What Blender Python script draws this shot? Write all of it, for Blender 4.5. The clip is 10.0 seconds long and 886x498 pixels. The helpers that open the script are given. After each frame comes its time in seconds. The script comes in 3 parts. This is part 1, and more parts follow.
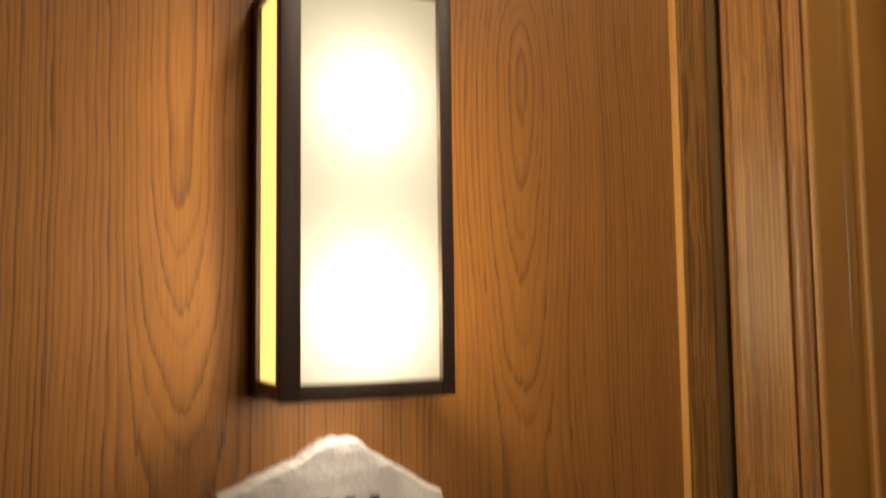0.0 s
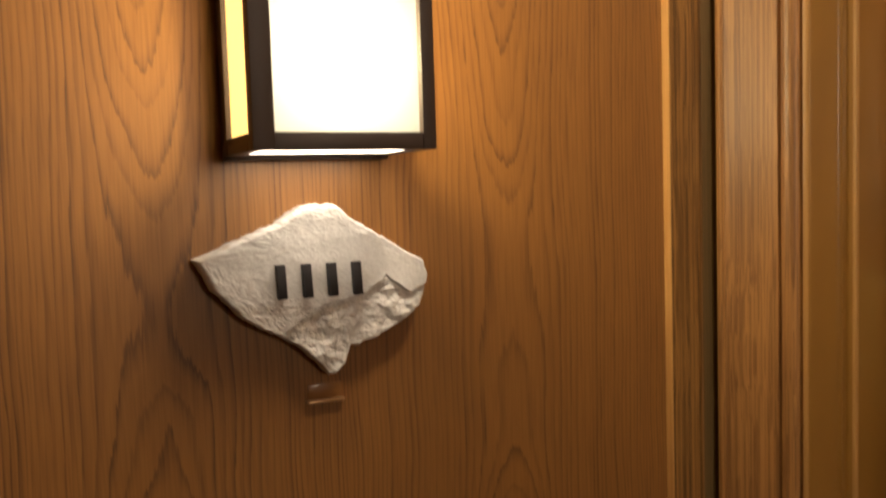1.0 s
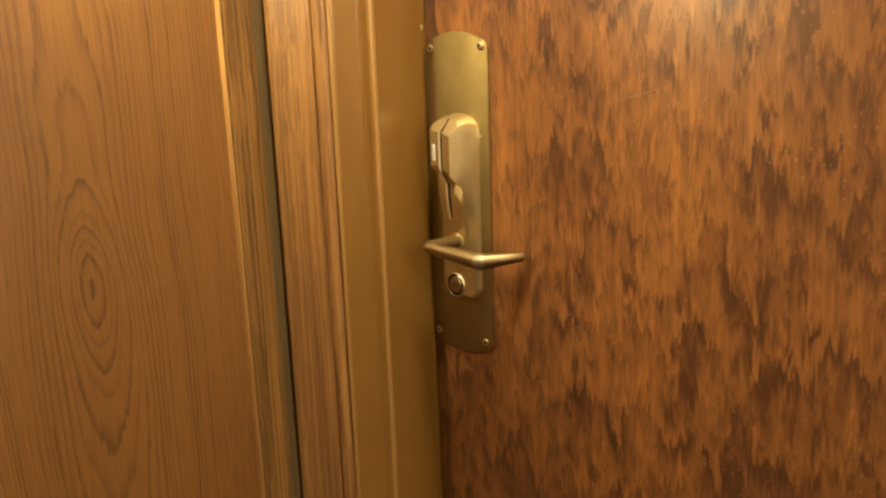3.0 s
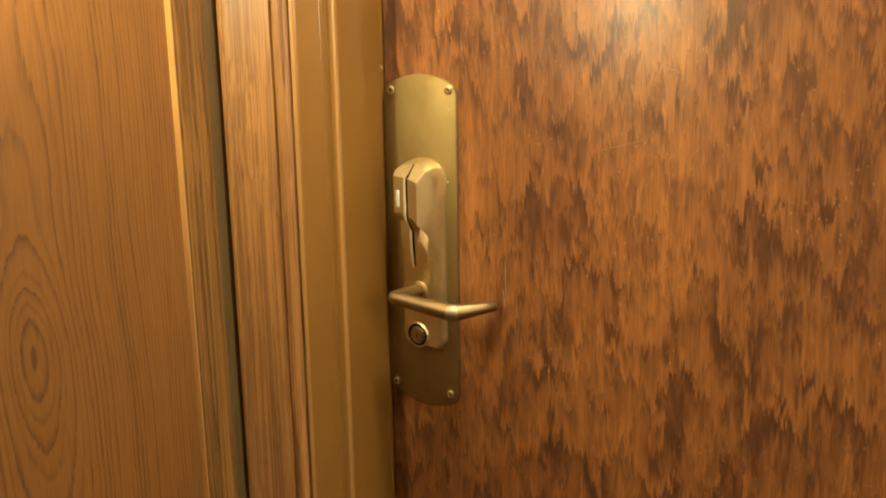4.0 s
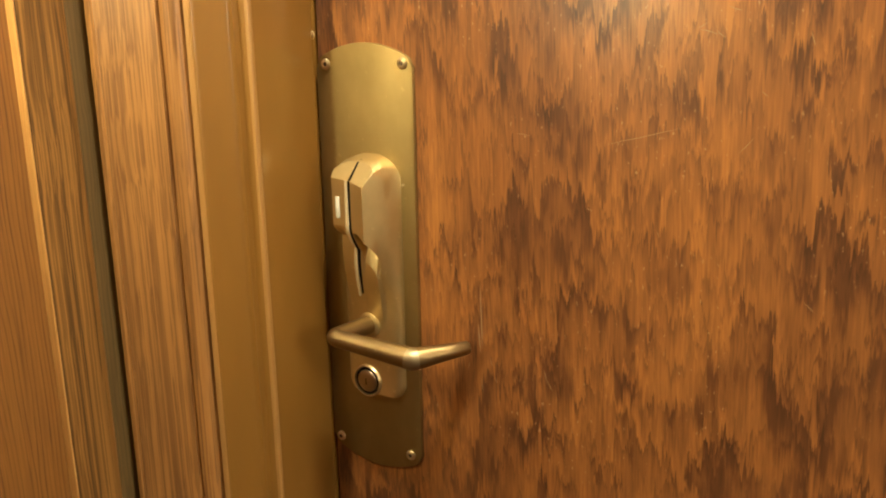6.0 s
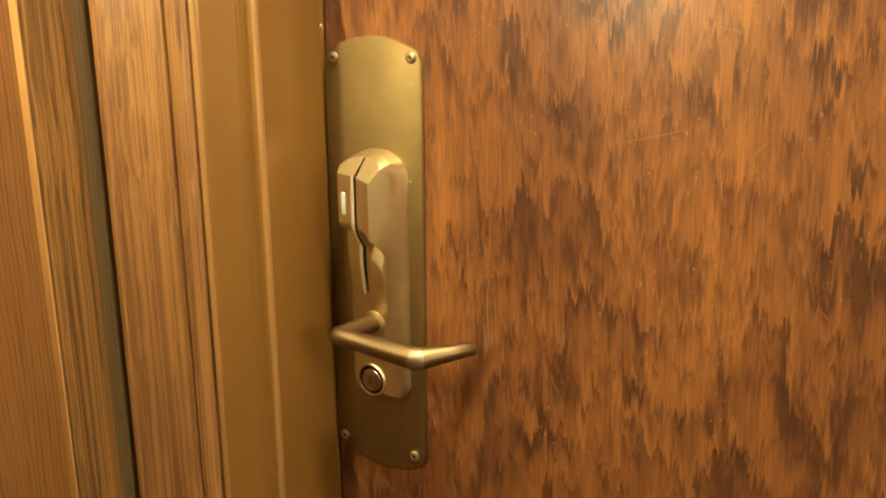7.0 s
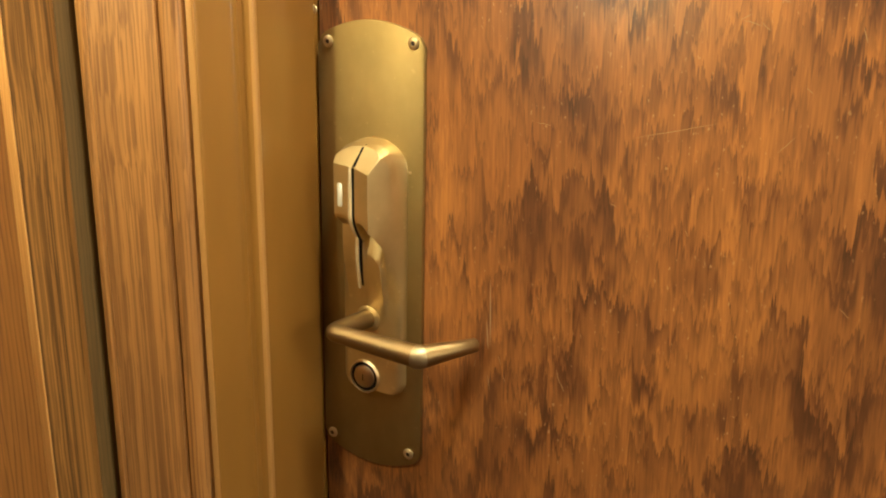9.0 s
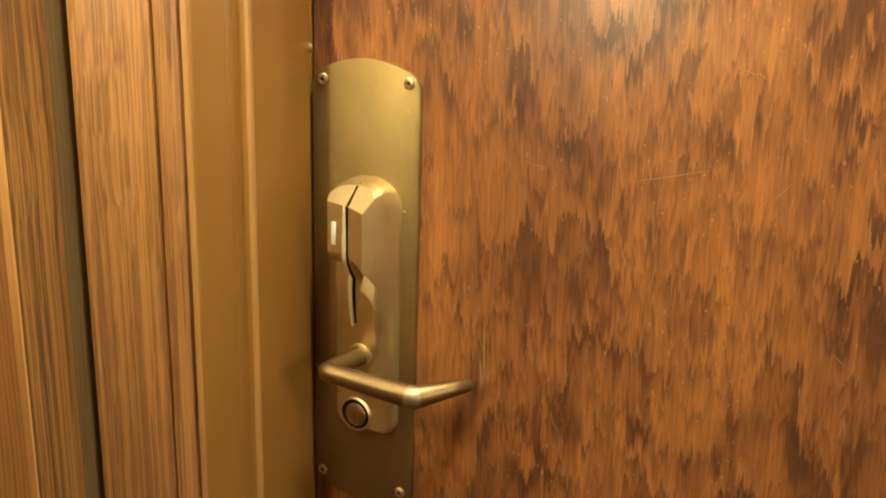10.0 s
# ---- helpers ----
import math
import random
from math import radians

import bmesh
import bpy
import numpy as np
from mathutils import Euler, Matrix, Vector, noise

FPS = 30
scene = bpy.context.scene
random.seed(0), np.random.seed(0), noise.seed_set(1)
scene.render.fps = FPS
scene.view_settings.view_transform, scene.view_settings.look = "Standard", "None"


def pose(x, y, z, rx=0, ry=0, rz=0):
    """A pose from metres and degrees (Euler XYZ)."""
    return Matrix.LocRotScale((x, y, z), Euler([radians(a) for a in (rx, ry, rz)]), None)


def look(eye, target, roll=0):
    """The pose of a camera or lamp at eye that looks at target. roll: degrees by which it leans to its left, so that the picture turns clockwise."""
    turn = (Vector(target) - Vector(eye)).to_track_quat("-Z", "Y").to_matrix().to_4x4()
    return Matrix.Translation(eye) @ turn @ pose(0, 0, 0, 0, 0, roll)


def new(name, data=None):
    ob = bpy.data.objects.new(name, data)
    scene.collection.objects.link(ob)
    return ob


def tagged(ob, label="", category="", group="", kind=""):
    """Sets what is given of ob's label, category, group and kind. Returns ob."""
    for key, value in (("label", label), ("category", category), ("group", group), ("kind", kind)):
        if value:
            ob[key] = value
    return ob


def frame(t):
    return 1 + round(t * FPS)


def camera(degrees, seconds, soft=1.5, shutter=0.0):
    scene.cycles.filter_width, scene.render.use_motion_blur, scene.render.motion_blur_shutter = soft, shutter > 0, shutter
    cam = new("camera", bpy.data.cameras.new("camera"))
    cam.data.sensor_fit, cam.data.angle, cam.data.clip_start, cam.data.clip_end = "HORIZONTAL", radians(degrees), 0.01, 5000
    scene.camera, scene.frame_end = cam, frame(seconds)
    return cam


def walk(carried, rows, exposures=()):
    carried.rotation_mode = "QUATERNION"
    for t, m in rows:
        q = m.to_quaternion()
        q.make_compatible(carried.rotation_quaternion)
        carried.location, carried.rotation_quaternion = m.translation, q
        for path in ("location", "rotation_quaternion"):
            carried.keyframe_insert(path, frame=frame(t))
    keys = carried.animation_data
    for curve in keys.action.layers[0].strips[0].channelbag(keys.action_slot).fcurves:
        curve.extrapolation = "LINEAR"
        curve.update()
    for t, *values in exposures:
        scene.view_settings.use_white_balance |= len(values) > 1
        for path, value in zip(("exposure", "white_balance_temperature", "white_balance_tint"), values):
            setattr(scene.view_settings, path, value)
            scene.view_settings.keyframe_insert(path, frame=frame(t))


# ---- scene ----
cam = camera(55.2, 10.0, soft=2.0, shutter=0.5)
PATH = [
    (0, (0.017, 0.111, 1.446), (0.856, 1.92, 1.604), -0.7),
    (0.5, (0.026, 0.138, 1.379), (0.876, 1.948, 1.356), -1.1),
    (1, (0.02, 0.138, 1.358), (0.915, 1.921, 1.221), -1.8),
    (1.5, (0.044, 0.106, 1.315), (1.05, 1.815, 1.058), -2.5),
    (2, (0.062, 0.062, 1.278), (1.268, 1.605, 0.871), -2.7),
    (2.5, (0.076, -0.054, 1.259), (1.352, 1.417, 0.801), -2.6),
    (3, (0.071, -0.114, 1.251), (1.417, 1.287, 0.779), -2.0),
    (3.2, (0.066, -0.118, 1.251), (1.450, 1.273, 0.802), -1.6),
    (4.3, (0.016, 0.062, 1.288), (1.650, 1.153, 0.845), -0.9),
    (4.5, (0.025, 0.076, 1.29), (1.666, 1.13, 0.847), -1.1),
    (5, (0.075, 0.107, 1.275), (1.745, 1.107, 0.813), -1.2),
    (5.5, (0.173, 0.15, 1.267), (1.824, 1.175, 0.794), -1.3),
    (6.8, (0.227, 0.158, 1.267), (1.834, 1.248, 0.774), -0.3),
    (7, (0.229, 0.159, 1.267), (1.834, 1.244, 0.77), -0.3),
    (7.5, (0.23, 0.187, 1.273), (1.86, 1.223, 0.755), 0.1),
    (8, (0.224, 0.21, 1.274), (1.874, 1.207, 0.741), 0.5),
    (8.5, (0.219, 0.22, 1.271), (1.888, 1.18, 0.731), 0.9),
    (9, (0.219, 0.224, 1.273), (1.899, 1.162, 0.729), 1.1),
    (9.5, (0.217, 0.233, 1.282), (1.913, 1.152, 0.756), 1.5),
    (9.8, (0.219, 0.236, 1.288), (1.923, 1.146, 0.789), 1.7),
    (10, (0.22, 0.237, 1.291), (1.93, 1.143, 0.784), 1.8),
]
walk(cam, [(t, look(eye, target, roll)) for t, eye, target, roll in PATH],
     [(0.0, -0.26, 6200, 15), (0.5, -0.14, 6200, 15), (1.1, 0.20, 6150, 14), (1.6, 0.62, 6250, 11), (2.2, 1.12, 6200, 0), (3.0, 1.52, 6050, -1), (4.5, 1.54, 6050, 0), (7.0, 1.56, 6050, 0), (8.5, 1.62, 5950, -1), (9.5, 1.62, 5900, -1), (10.0, 1.55, 5900, 0)])
# ---- light: an unseen ceiling lamp is added; the sconce's bulbs stand further down with the sconce ----
world = bpy.data.worlds.new("world")
world.use_nodes = True
world.node_tree.nodes["Background"].inputs[0].default_value = (0.05, 0.04, 0.03, 1)
world.node_tree.nodes["Background"].inputs[1].default_value = 0.0
scene.world = world

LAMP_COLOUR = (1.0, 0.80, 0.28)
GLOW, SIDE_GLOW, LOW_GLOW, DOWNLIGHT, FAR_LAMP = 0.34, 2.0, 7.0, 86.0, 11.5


# ---- materials ----
class Nodes:
    """Short ways to wire one material."""

    def __init__(self, name):
        self.mat = bpy.data.materials.new(name)
        self.mat.use_nodes = True
        self.tree = self.mat.node_tree
        self.bsdf = self.tree.nodes["Principled BSDF"]
        self.place = self.tree.nodes.new("ShaderNodeTexCoord").outputs["Object"]

    def node(self, kind, **values):
        n = self.tree.nodes.new(kind)
        for key, value in values.items():
            if key == "operation":
                n.operation = value
            elif key == "mode":
                n.noise_dimensions = value
            elif key == "blend":
                n.blend_type = value
        return n

    def put(self, socket, value):
        if isinstance(value, bpy.types.NodeSocket):
            self.tree.links.new(value, socket)
        else:
            socket.default_value = value

    def math(self, operation, a, b=0.0, c=0.0):
        n = self.node("ShaderNodeMath", operation=operation)
        for socket, value in zip(n.inputs, (a, b, c)):
            self.put(socket, value)
        return n.outputs[0]

    def axes(self):
        n = self.node("ShaderNodeSeparateXYZ")
        self.put(n.inputs[0], self.place)
        return n.outputs

    def vector(self, x, y, z):
        n = self.node("ShaderNodeCombineXYZ")
        for socket, value in zip(n.inputs, (x, y, z)):
            self.put(socket, value)
        return n.outputs[0]

    def stretch(self, sx, sy, sz):
        n = self.node("ShaderNodeMapping")
        self.put(n.inputs[0], self.place)
        n.inputs["Scale"].default_value = (sx, sy, sz)
        return n.outputs[0]

    def noise(self, vector, scale=1.0, detail=2.0, rough=0.5):
        n = self.node("ShaderNodeTexNoise")
        self.put(n.inputs["Vector"], vector)
        n.inputs["Scale"].default_value = scale
        n.inputs["Detail"].default_value = detail
        n.inputs["Roughness"].default_value = rough
        return n.outputs[0]

    def ramp(self, value, stops, smooth=False):
        n = self.node("ShaderNodeValToRGB")
        n.color_ramp.interpolation = "EASE" if smooth else "LINEAR"
        while len(n.color_ramp.elements) < len(stops):
            n.color_ramp.elements.new(0.5)
        for element, (at, colour) in zip(n.color_ramp.elements, stops):
            element.position = at
            element.color = (*colour, 1) if len(colour) == 3 else colour
        self.put(n.inputs[0], value)
        return n.outputs[0]

    def mix(self, factor, a, b, blend="MIX"):
        n = self.node("ShaderNodeMix")
        n.data_type, n.blend_type = "RGBA", blend
        self.put(n.inputs["Factor"], factor)
        self.put(n.inputs[6], a if isinstance(a, bpy.types.NodeSocket) else (*a, 1))
        self.put(n.inputs[7], b if isinstance(b, bpy.types.NodeSocket) else (*b, 1))
        return n.outputs[2]

    def bump(self, height, strength, distance):
        n = self.node("ShaderNodeBump")
        n.inputs["Strength"].default_value = strength
        n.inputs["Distance"].default_value = distance
        self.put(n.inputs["Height"], height)
        self.put(self.bsdf.inputs["Normal"], n.outputs[0])

    def finish(self, colour=None, rough=0.5, metal=0.0, coat=0.0, coat_rough=0.1):
        if colour is not None:
            self.put(self.bsdf.inputs["Base Color"], colour if isinstance(colour, bpy.types.NodeSocket) else (*colour, 1))
        self.put(self.bsdf.inputs["Roughness"], rough)
        self.put(self.bsdf.inputs["Metallic"], metal)
        self.put(self.bsdf.inputs["Coat Weight"], coat)
        self.put(self.bsdf.inputs["Coat Roughness"], coat_rough)
        return self.mat


def grey(value):
    return (value, value, value)


def cathedral_veneer(name, light, dark, spacing=0.30, centre=0.106, across="X", rough=0.42, rings=460.0):
    """Flat-cut veneer: nested arches at the middle of each leaf, straight close lines at its sides, fine pores."""
    k = Nodes(name)
    x, y, z = k.axes()
    run = x if across == "X" else y
    wobble = k.noise(k.stretch(7, 7, 1.7), 1.0, 2.5)
    run = k.math("ADD", run, k.math("MULTIPLY", k.math("SUBTRACT", wobble, 0.5), 0.036))
    leaf = k.math("PINGPONG", k.math("ADD", run, 10 * spacing - centre), spacing / 2)
    square = k.math("MULTIPLY", k.math("POWER", leaf, 1.5), rings)
    drift = k.noise(k.stretch(2.2, 2.2, 3.4), 1.0, 2.0)
    fine = k.noise(k.stretch(60, 60, 5), 1.0, 2.0)
    swing = k.math("COSINE", k.math("MULTIPLY", k.math("MULTIPLY_ADD", drift, 0.40, k.math("SUBTRACT", z, 1.510)), 10.1))
    heart = k.math("EXPONENT", k.math("MULTIPLY", k.math("POWER", k.math("DIVIDE", leaf, 0.034), 2.0), -1.0))
    field = k.math("ADD", square, k.math("MULTIPLY_ADD", drift, 4.0, k.math("MULTIPLY", k.math("MULTIPLY", swing, heart), 3.1)))
    teeth = k.noise(k.stretch(520, 520, 15), 1.0, 2.0)
    field = k.math("ADD", field, k.math("MULTIPLY_ADD", fine, 0.55, k.math("MULTIPLY", teeth, 0.5)))
    field = k.math("ADD", field, k.math("MULTIPLY", k.noise(k.vector(field, 0.0, 0.0), 0.55, 1.0), 1.3))
    ring = k.math("FRACT", field)
    weight = k.ramp(k.noise(k.vector(k.math("FLOOR", field), 3.3, 0.0), 0.83, 0.0), [(0.3, grey(0.4)), (0.65, grey(1.0))])
    line = k.ramp(ring, [(0.0, grey(0.05)), (0.48, grey(0.10)), (0.76, grey(0.55)), (0.88, grey(1.0)), (0.95, grey(0.8)), (1.0, grey(0.05))])
    line = k.math("MULTIPLY", k.math("MULTIPLY", line, weight), k.math("MULTIPLY_ADD", heart, -0.12, 1.0))
    pores = k.noise(k.stretch(700, 700, 16), 1.0, 2.0)
    pore = k.ramp(pores, [(0.40, grey(0.0)), (0.68, grey(1.0))])
    broad = k.noise(k.stretch(7, 7, 1.1), 1.0, 2.0)
    body = k.mix(k.ramp(broad, [(0.3, grey(0)), (0.7, grey(1))]), light, [c * 0.72 for c in light])
    strength = k.math("MULTIPLY", line, k.math("MULTIPLY_ADD", k.noise(k.stretch(25, 25, 3), 1.0, 1.0), 0.9, 0.42))
    strength = k.math("MINIMUM", k.math("ADD", strength, k.math("MULTIPLY", pore, 0.32)), 1.0)
    colour = k.mix(strength, body, dark)
    k.bump(k.math("SUBTRACT", 1.0, k.math("MULTIPLY", pore, line)), 0.12, 0.0006)
    return k.finish(colour, k.math("MULTIPLY_ADD", pore, 0.12, rough), coat=0.18, coat_rough=0.3)


def straight_wood(name, light, dark, rough=0.4):
    """Quarter-cut trim: uneven straight lines along z."""
    k = Nodes(name)
    x, y, z = k.axes()
    sway = k.math("MULTIPLY", k.math("SUBTRACT", k.noise(k.stretch(7, 7, 9), 1.0, 2.0), 0.5), 0.007)
    k.place = k.vector(k.math("ADD", x, sway), k.math("ADD", y, sway), z)
    wide = k.noise(k.stretch(110, 110, 2.0), 1.0, 2.0, 0.5)
    thin = k.noise(k.stretch(560, 560, 1.7), 1.0, 2.0, 0.5)
    pores = k.noise(k.stretch(900, 900, 16), 1.0, 1.0)
    line = k.ramp(wide, [(0.40, grey(0)), (0.56, grey(0.8)), (0.62, grey(1.0)), (0.66, grey(0.0))])
    hair = k.ramp(thin, [(0.46, grey(0)), (0.55, grey(1.0)), (0.70, grey(0.7))])
    broken = k.ramp(pores, [(0.30, grey(0.62)), (0.60, grey(1.0))])
    tone = k.noise(k.stretch(24, 24, 1.6), 1.0, 2.0)
    body = k.mix(k.ramp(tone, [(0.35, grey(0)), (0.68, grey(1))]), light, [c * 0.8 for c in light])
    amount = k.math("MINIMUM", k.math("ADD", k.math("MULTIPLY", line, 0.42), k.math("MULTIPLY", k.math("MULTIPLY", hair, broken), 0.72)), 1.0)
    k.bump(k.math("SUBTRACT", 1.0, k.math("MULTIPLY", broken, hair)), 0.10, 0.0005)
    return k.finish(k.mix(amount, body, dark), rough, coat=0.12, coat_rough=0.3)


def flame_veneer(name):
    """Rotary-cut door skin: terraces that darken upwards and break off in ragged flame-like tops, fine dashes,
    small pale nicks, under varnish. The grain leans a few degrees off plumb."""
    k = Nodes(name)
    x, y, z = k.axes()
    y = k.math("SUBTRACT", y, k.math("MULTIPLY", z, 0.03))
    k.place = k.vector(x, y, z)
    tall = k.noise(k.stretch(190, 190, 9.0), 1.0, 2.0, 0.65)
    hair = k.noise(k.stretch(520, 520, 19.0), 1.0, 2.0, 0.65)
    lift = k.math("MULTIPLY_ADD", k.math("SUBTRACT", tall, 0.5), 0.068, k.math("MULTIPLY", k.math("SUBTRACT", hair, 0.5), 0.050))
    raised = k.math("ADD", z, lift)

    def terraces(across, along, bands, rise, edge):
        patch = k.noise(k.vector(x, k.math("MULTIPLY", y, across), k.math("MULTIPLY", raised, along)), 1.0, 2.0, 0.5)
        field = k.math("MULTIPLY_ADD", patch, bands, k.math("MULTIPLY", raised, rise))
        step = k.math("FRACT", field)
        level = k.noise(k.vector(k.math("MULTIPLY", k.math("FLOOR", field), 7.3), k.math("MULTIPLY", y, across * 0.8), k.math("MULTIPLY", z, along * 0.8)), 1.0, 1.0)
        weight = k.ramp(level, [(0.34, grey(0.15)), (0.62, grey(1.0))])
        shape = k.ramp(step, [(0.0, grey(0.0)), (0.30, grey(0.10)), (0.75, grey(0.66)), (edge, grey(1.0)), (1.0, grey(0.0))])
        return k.math("MULTIPLY", shape, weight)

    large = terraces(25.0, 12.0, 3.2, 10.0, 0.96)
    small = terraces(64.0, 26.0, 3.0, 24.0, 0.93)
    dash = k.noise(k.stretch(560, 560, 26.0), 1.0, 2.0, 0.6)
    streak = k.noise(k.stretch(90, 90, 3.0), 1.0, 2.0)
    broad = k.noise(k.stretch(5, 5, 2.0), 1.0, 2.0)
    mixing = k.math("MULTIPLY_ADD", large, 0.52, 0.15)
    mixing = k.math("MULTIPLY_ADD", small, 0.38, mixing)
    mixing = k.math("MULTIPLY_ADD", k.math("SUBTRACT", broad, 0.5), 0.55, mixing)
    mixing = k.math("MULTIPLY_ADD", k.math("SUBTRACT", streak, 0.5), 0.35, mixing)
    mixing = k.math("MULTIPLY_ADD", k.math("SUBTRACT", dash, 0.5), 0.50, mixing)
    colour = k.ramp(mixing, [(0.0, (0.54, 0.232, 0.062)), (0.25, (0.340, 0.139, 0.043)), (0.55, (0.160, 0.065, 0.027)), (1.0, (0.075, 0.033, 0.017))])
    nick = k.noise(k.stretch(330, 330, 190), 1.0, 1.5)
    where = k.noise(k.stretch(11, 11, 11), 1.0, 1.0)
    spot = k.math("MULTIPLY", k.ramp(nick, [(0.685, grey(0)), (0.72, grey(1))]), k.ramp(where, [(0.42, grey(0)), (0.6, grey(1))]))
    colour = k.mix(k.math("MULTIPLY", spot, 0.5), colour, (0.66, 0.44, 0.22))
    k.bump(k.math("ADD", k.noise(k.stretch(200, 200, 14), 1.0, 2.0), k.math("MULTIPLY", dash, 0.4)), 0.07, 0.0008)
    smear = k.noise(k.stretch(9, 9, 7), 1.0, 3.0)
    return k.finish(colour, k.math("MULTIPLY_ADD", smear, 0.12, 0.34), coat=0.65, coat_rough=0.30)


def worn_metal(name, colour, rough, wear=0.1, speck=0.5, metal=1.0):
    k = Nodes(name)
    cloud = k.noise(k.stretch(22, 22, 16), 1.0, 4.0, 0.6)
    grain = k.noise(k.stretch(900, 900, 900), 1.0, 1.0)
    spots = k.ramp(k.noise(k.stretch(150, 150, 150), 1.0, 1.0), [(0.70, grey(0)), (0.76, grey(1))])
    tone = k.mix(k.ramp(cloud, [(0.3, grey(0)), (0.75, grey(1))]), colour, [c * 0.78 for c in colour])
    tone = k.mix(k.math("MULTIPLY", spots, speck * 0.5), tone, [min(1, c * 1.5) for c in colour])
    k.bump(grain, 0.05, 0.0002)
    return k.finish(tone, k.math("MULTIPLY_ADD", cloud, wear, rough), metal)


def painted(name, colour, rough, coat=0.0):
    k = Nodes(name)
    cloud = k.noise(k.stretch(11, 11, 4), 1.0, 4.0, 0.6)
    tone = k.mix(k.ramp(cloud, [(0.3, grey(0)), (0.7, grey(1))]), colour, [c * 0.82 for c in colour])
    k.bump(k.noise(k.stretch(260, 260, 200), 1.0, 2.0), 0.05, 0.0006)
    return k.finish(tone, k.math("MULTIPLY_ADD", cloud, 0.1, rough), coat=coat, coat_rough=0.15)


def stone_material():
    k = Nodes("pale_stone")
    cloud = k.noise(k.place, 38, 5.0, 0.6)
    grit = k.noise(k.place, 420, 4.0, 0.7)
    tone = k.mix(k.ramp(cloud, [(0.35, grey(0)), (0.7, grey(1))]), (0.80, 0.785, 0.75), (0.71, 0.695, 0.66))
    tone = k.mix(k.ramp(grit, [(0.35, grey(0.25)), (0.55, grey(0))]), tone, (0.45, 0.435, 0.41))
    k.bump(k.math("ADD", k.math("MULTIPLY", grit, 0.6), cloud), 0.25, 0.0018)
    return k.finish(tone, 0.9)


def frosted_glass(name, strength, colour, passing):
    """Opal lamp glass: lit from behind by the bulbs, and itself aglow."""
    k = Nodes(name)
    t = k.tree.nodes
    through_glass = t.new("ShaderNodeBsdfTranslucent")
    through_glass.inputs[0].default_value = (*passing, 1)
    glow = t.new("ShaderNodeEmission")
    glow.inputs[0].default_value = (*colour, 1)
    glow.inputs[1].default_value = strength
    add = t.new("ShaderNodeAddShader")
    k.tree.links.new(through_glass.outputs[0], add.inputs[0])
    k.tree.links.new(glow.outputs[0], add.inputs[1])
    k.tree.links.new(add.outputs[0], t["Material Output"].inputs[0])
    return k.mat


def glowing(name, colour, strength):
    k = Nodes(name)
    k.bsdf.inputs["Emission Color"].default_value = (*colour, 1)
    k.bsdf.inputs["Emission Strength"].default_value = strength
    return k.finish(colour, 0.4)


PANEL = cathedral_veneer("panel_veneer", (0.315, 0.138, 0.030), (0.105, 0.043, 0.012))
TRIM_WOOD = straight_wood("trim_wood", (0.44, 0.215, 0.064), (0.165, 0.076, 0.026))
LIT_EDGE_WOOD = straight_wood("lit_edge_wood", (0.68, 0.39, 0.13), (0.50, 0.26, 0.08))
GAP_SHADE_WOOD = straight_wood("gap_shade_wood", (0.19, 0.122, 0.046), (0.10, 0.064, 0.025))
BOARD_WOOD = straight_wood("board_wood", (0.37, 0.185, 0.048), (0.070, 0.034, 0.011))
DOOR_SKIN = flame_veneer("door_veneer")
FRAME_PAINT = painted("brown_frame_enamel", (0.29, 0.142, 0.026), 0.30, coat=0.5)
EDGE_HIGHLIGHT = painted("tan_edge_highlight", (0.42, 0.225, 0.068), 0.35)
BRASS = worn_metal("aged_brass", (0.74, 0.585, 0.29), 0.36, metal=0.93)
PLATE_BRASS = worn_metal("plate_brass", (0.41, 0.302, 0.125), 0.48)
LEVER_BRASS = worn_metal("handled_brass", (0.35, 0.250, 0.118), 0.38)
WORN_BRASS = worn_metal("bare_worn_brass", (0.50, 0.41, 0.25), 0.42)
LIT_LIP_BRASS = worn_metal("lit_lip_brass", (0.80, 0.66, 0.42), 0.45, metal=0.35)
BRIGHT_BRASS = worn_metal("bright_brass", (0.80, 0.66, 0.40), 0.38)
STEEL = worn_metal("dull_nickel", (0.50, 0.40, 0.26), 0.25)
BARE_NICK = painted("bare_wood_nick", (0.52, 0.35, 0.19), 0.5)
BLACK = painted("black_recess", (0.012, 0.009, 0.007), 0.9)
BLACK.node_tree.nodes["Principled BSDF"].inputs["Specular IOR Level"].default_value = 0.05
BRONZE = painted("dark_bronze", (0.052, 0.034, 0.026), 0.45)
NUMERAL = painted("black_numeral_paint", (0.022, 0.020, 0.022), 0.45)
STONE = stone_material()
GLASS = frosted_glass("opal_glass", GLOW, LAMP_COLOUR, (0.185, 0.195, 0.245))
SIDE_GLASS = frosted_glass("amber_opal_glass", SIDE_GLOW, (1.0, 0.58, 0.14), (0.05, 0.03, 0.01))
LOW_GLASS = frosted_glass("pale_opal_glass", LOW_GLOW, (1.0, 0.84, 0.62), (0.08, 0.07, 0.05))
WHITE_PLASTIC = painted("white_lens", (0.80, 0.78, 0.70), 0.3)
CLEAR_TAB = painted("amber_tab", (0.33, 0.155, 0.045), 0.35, coat=0.3)
TAB_EDGE = painted("pale_tab_edge", (0.50, 0.29, 0.12), 0.35)
PLASTER = painted("cream_plaster", (0.62, 0.54, 0.42), 0.85)
CARPET = painted("brown_carpet", (0.10, 0.06, 0.04), 0.95)
LIT_PANEL = glowing("unseen_lamp_glass", (1.0, 0.82, 0.57), DOWNLIGHT)
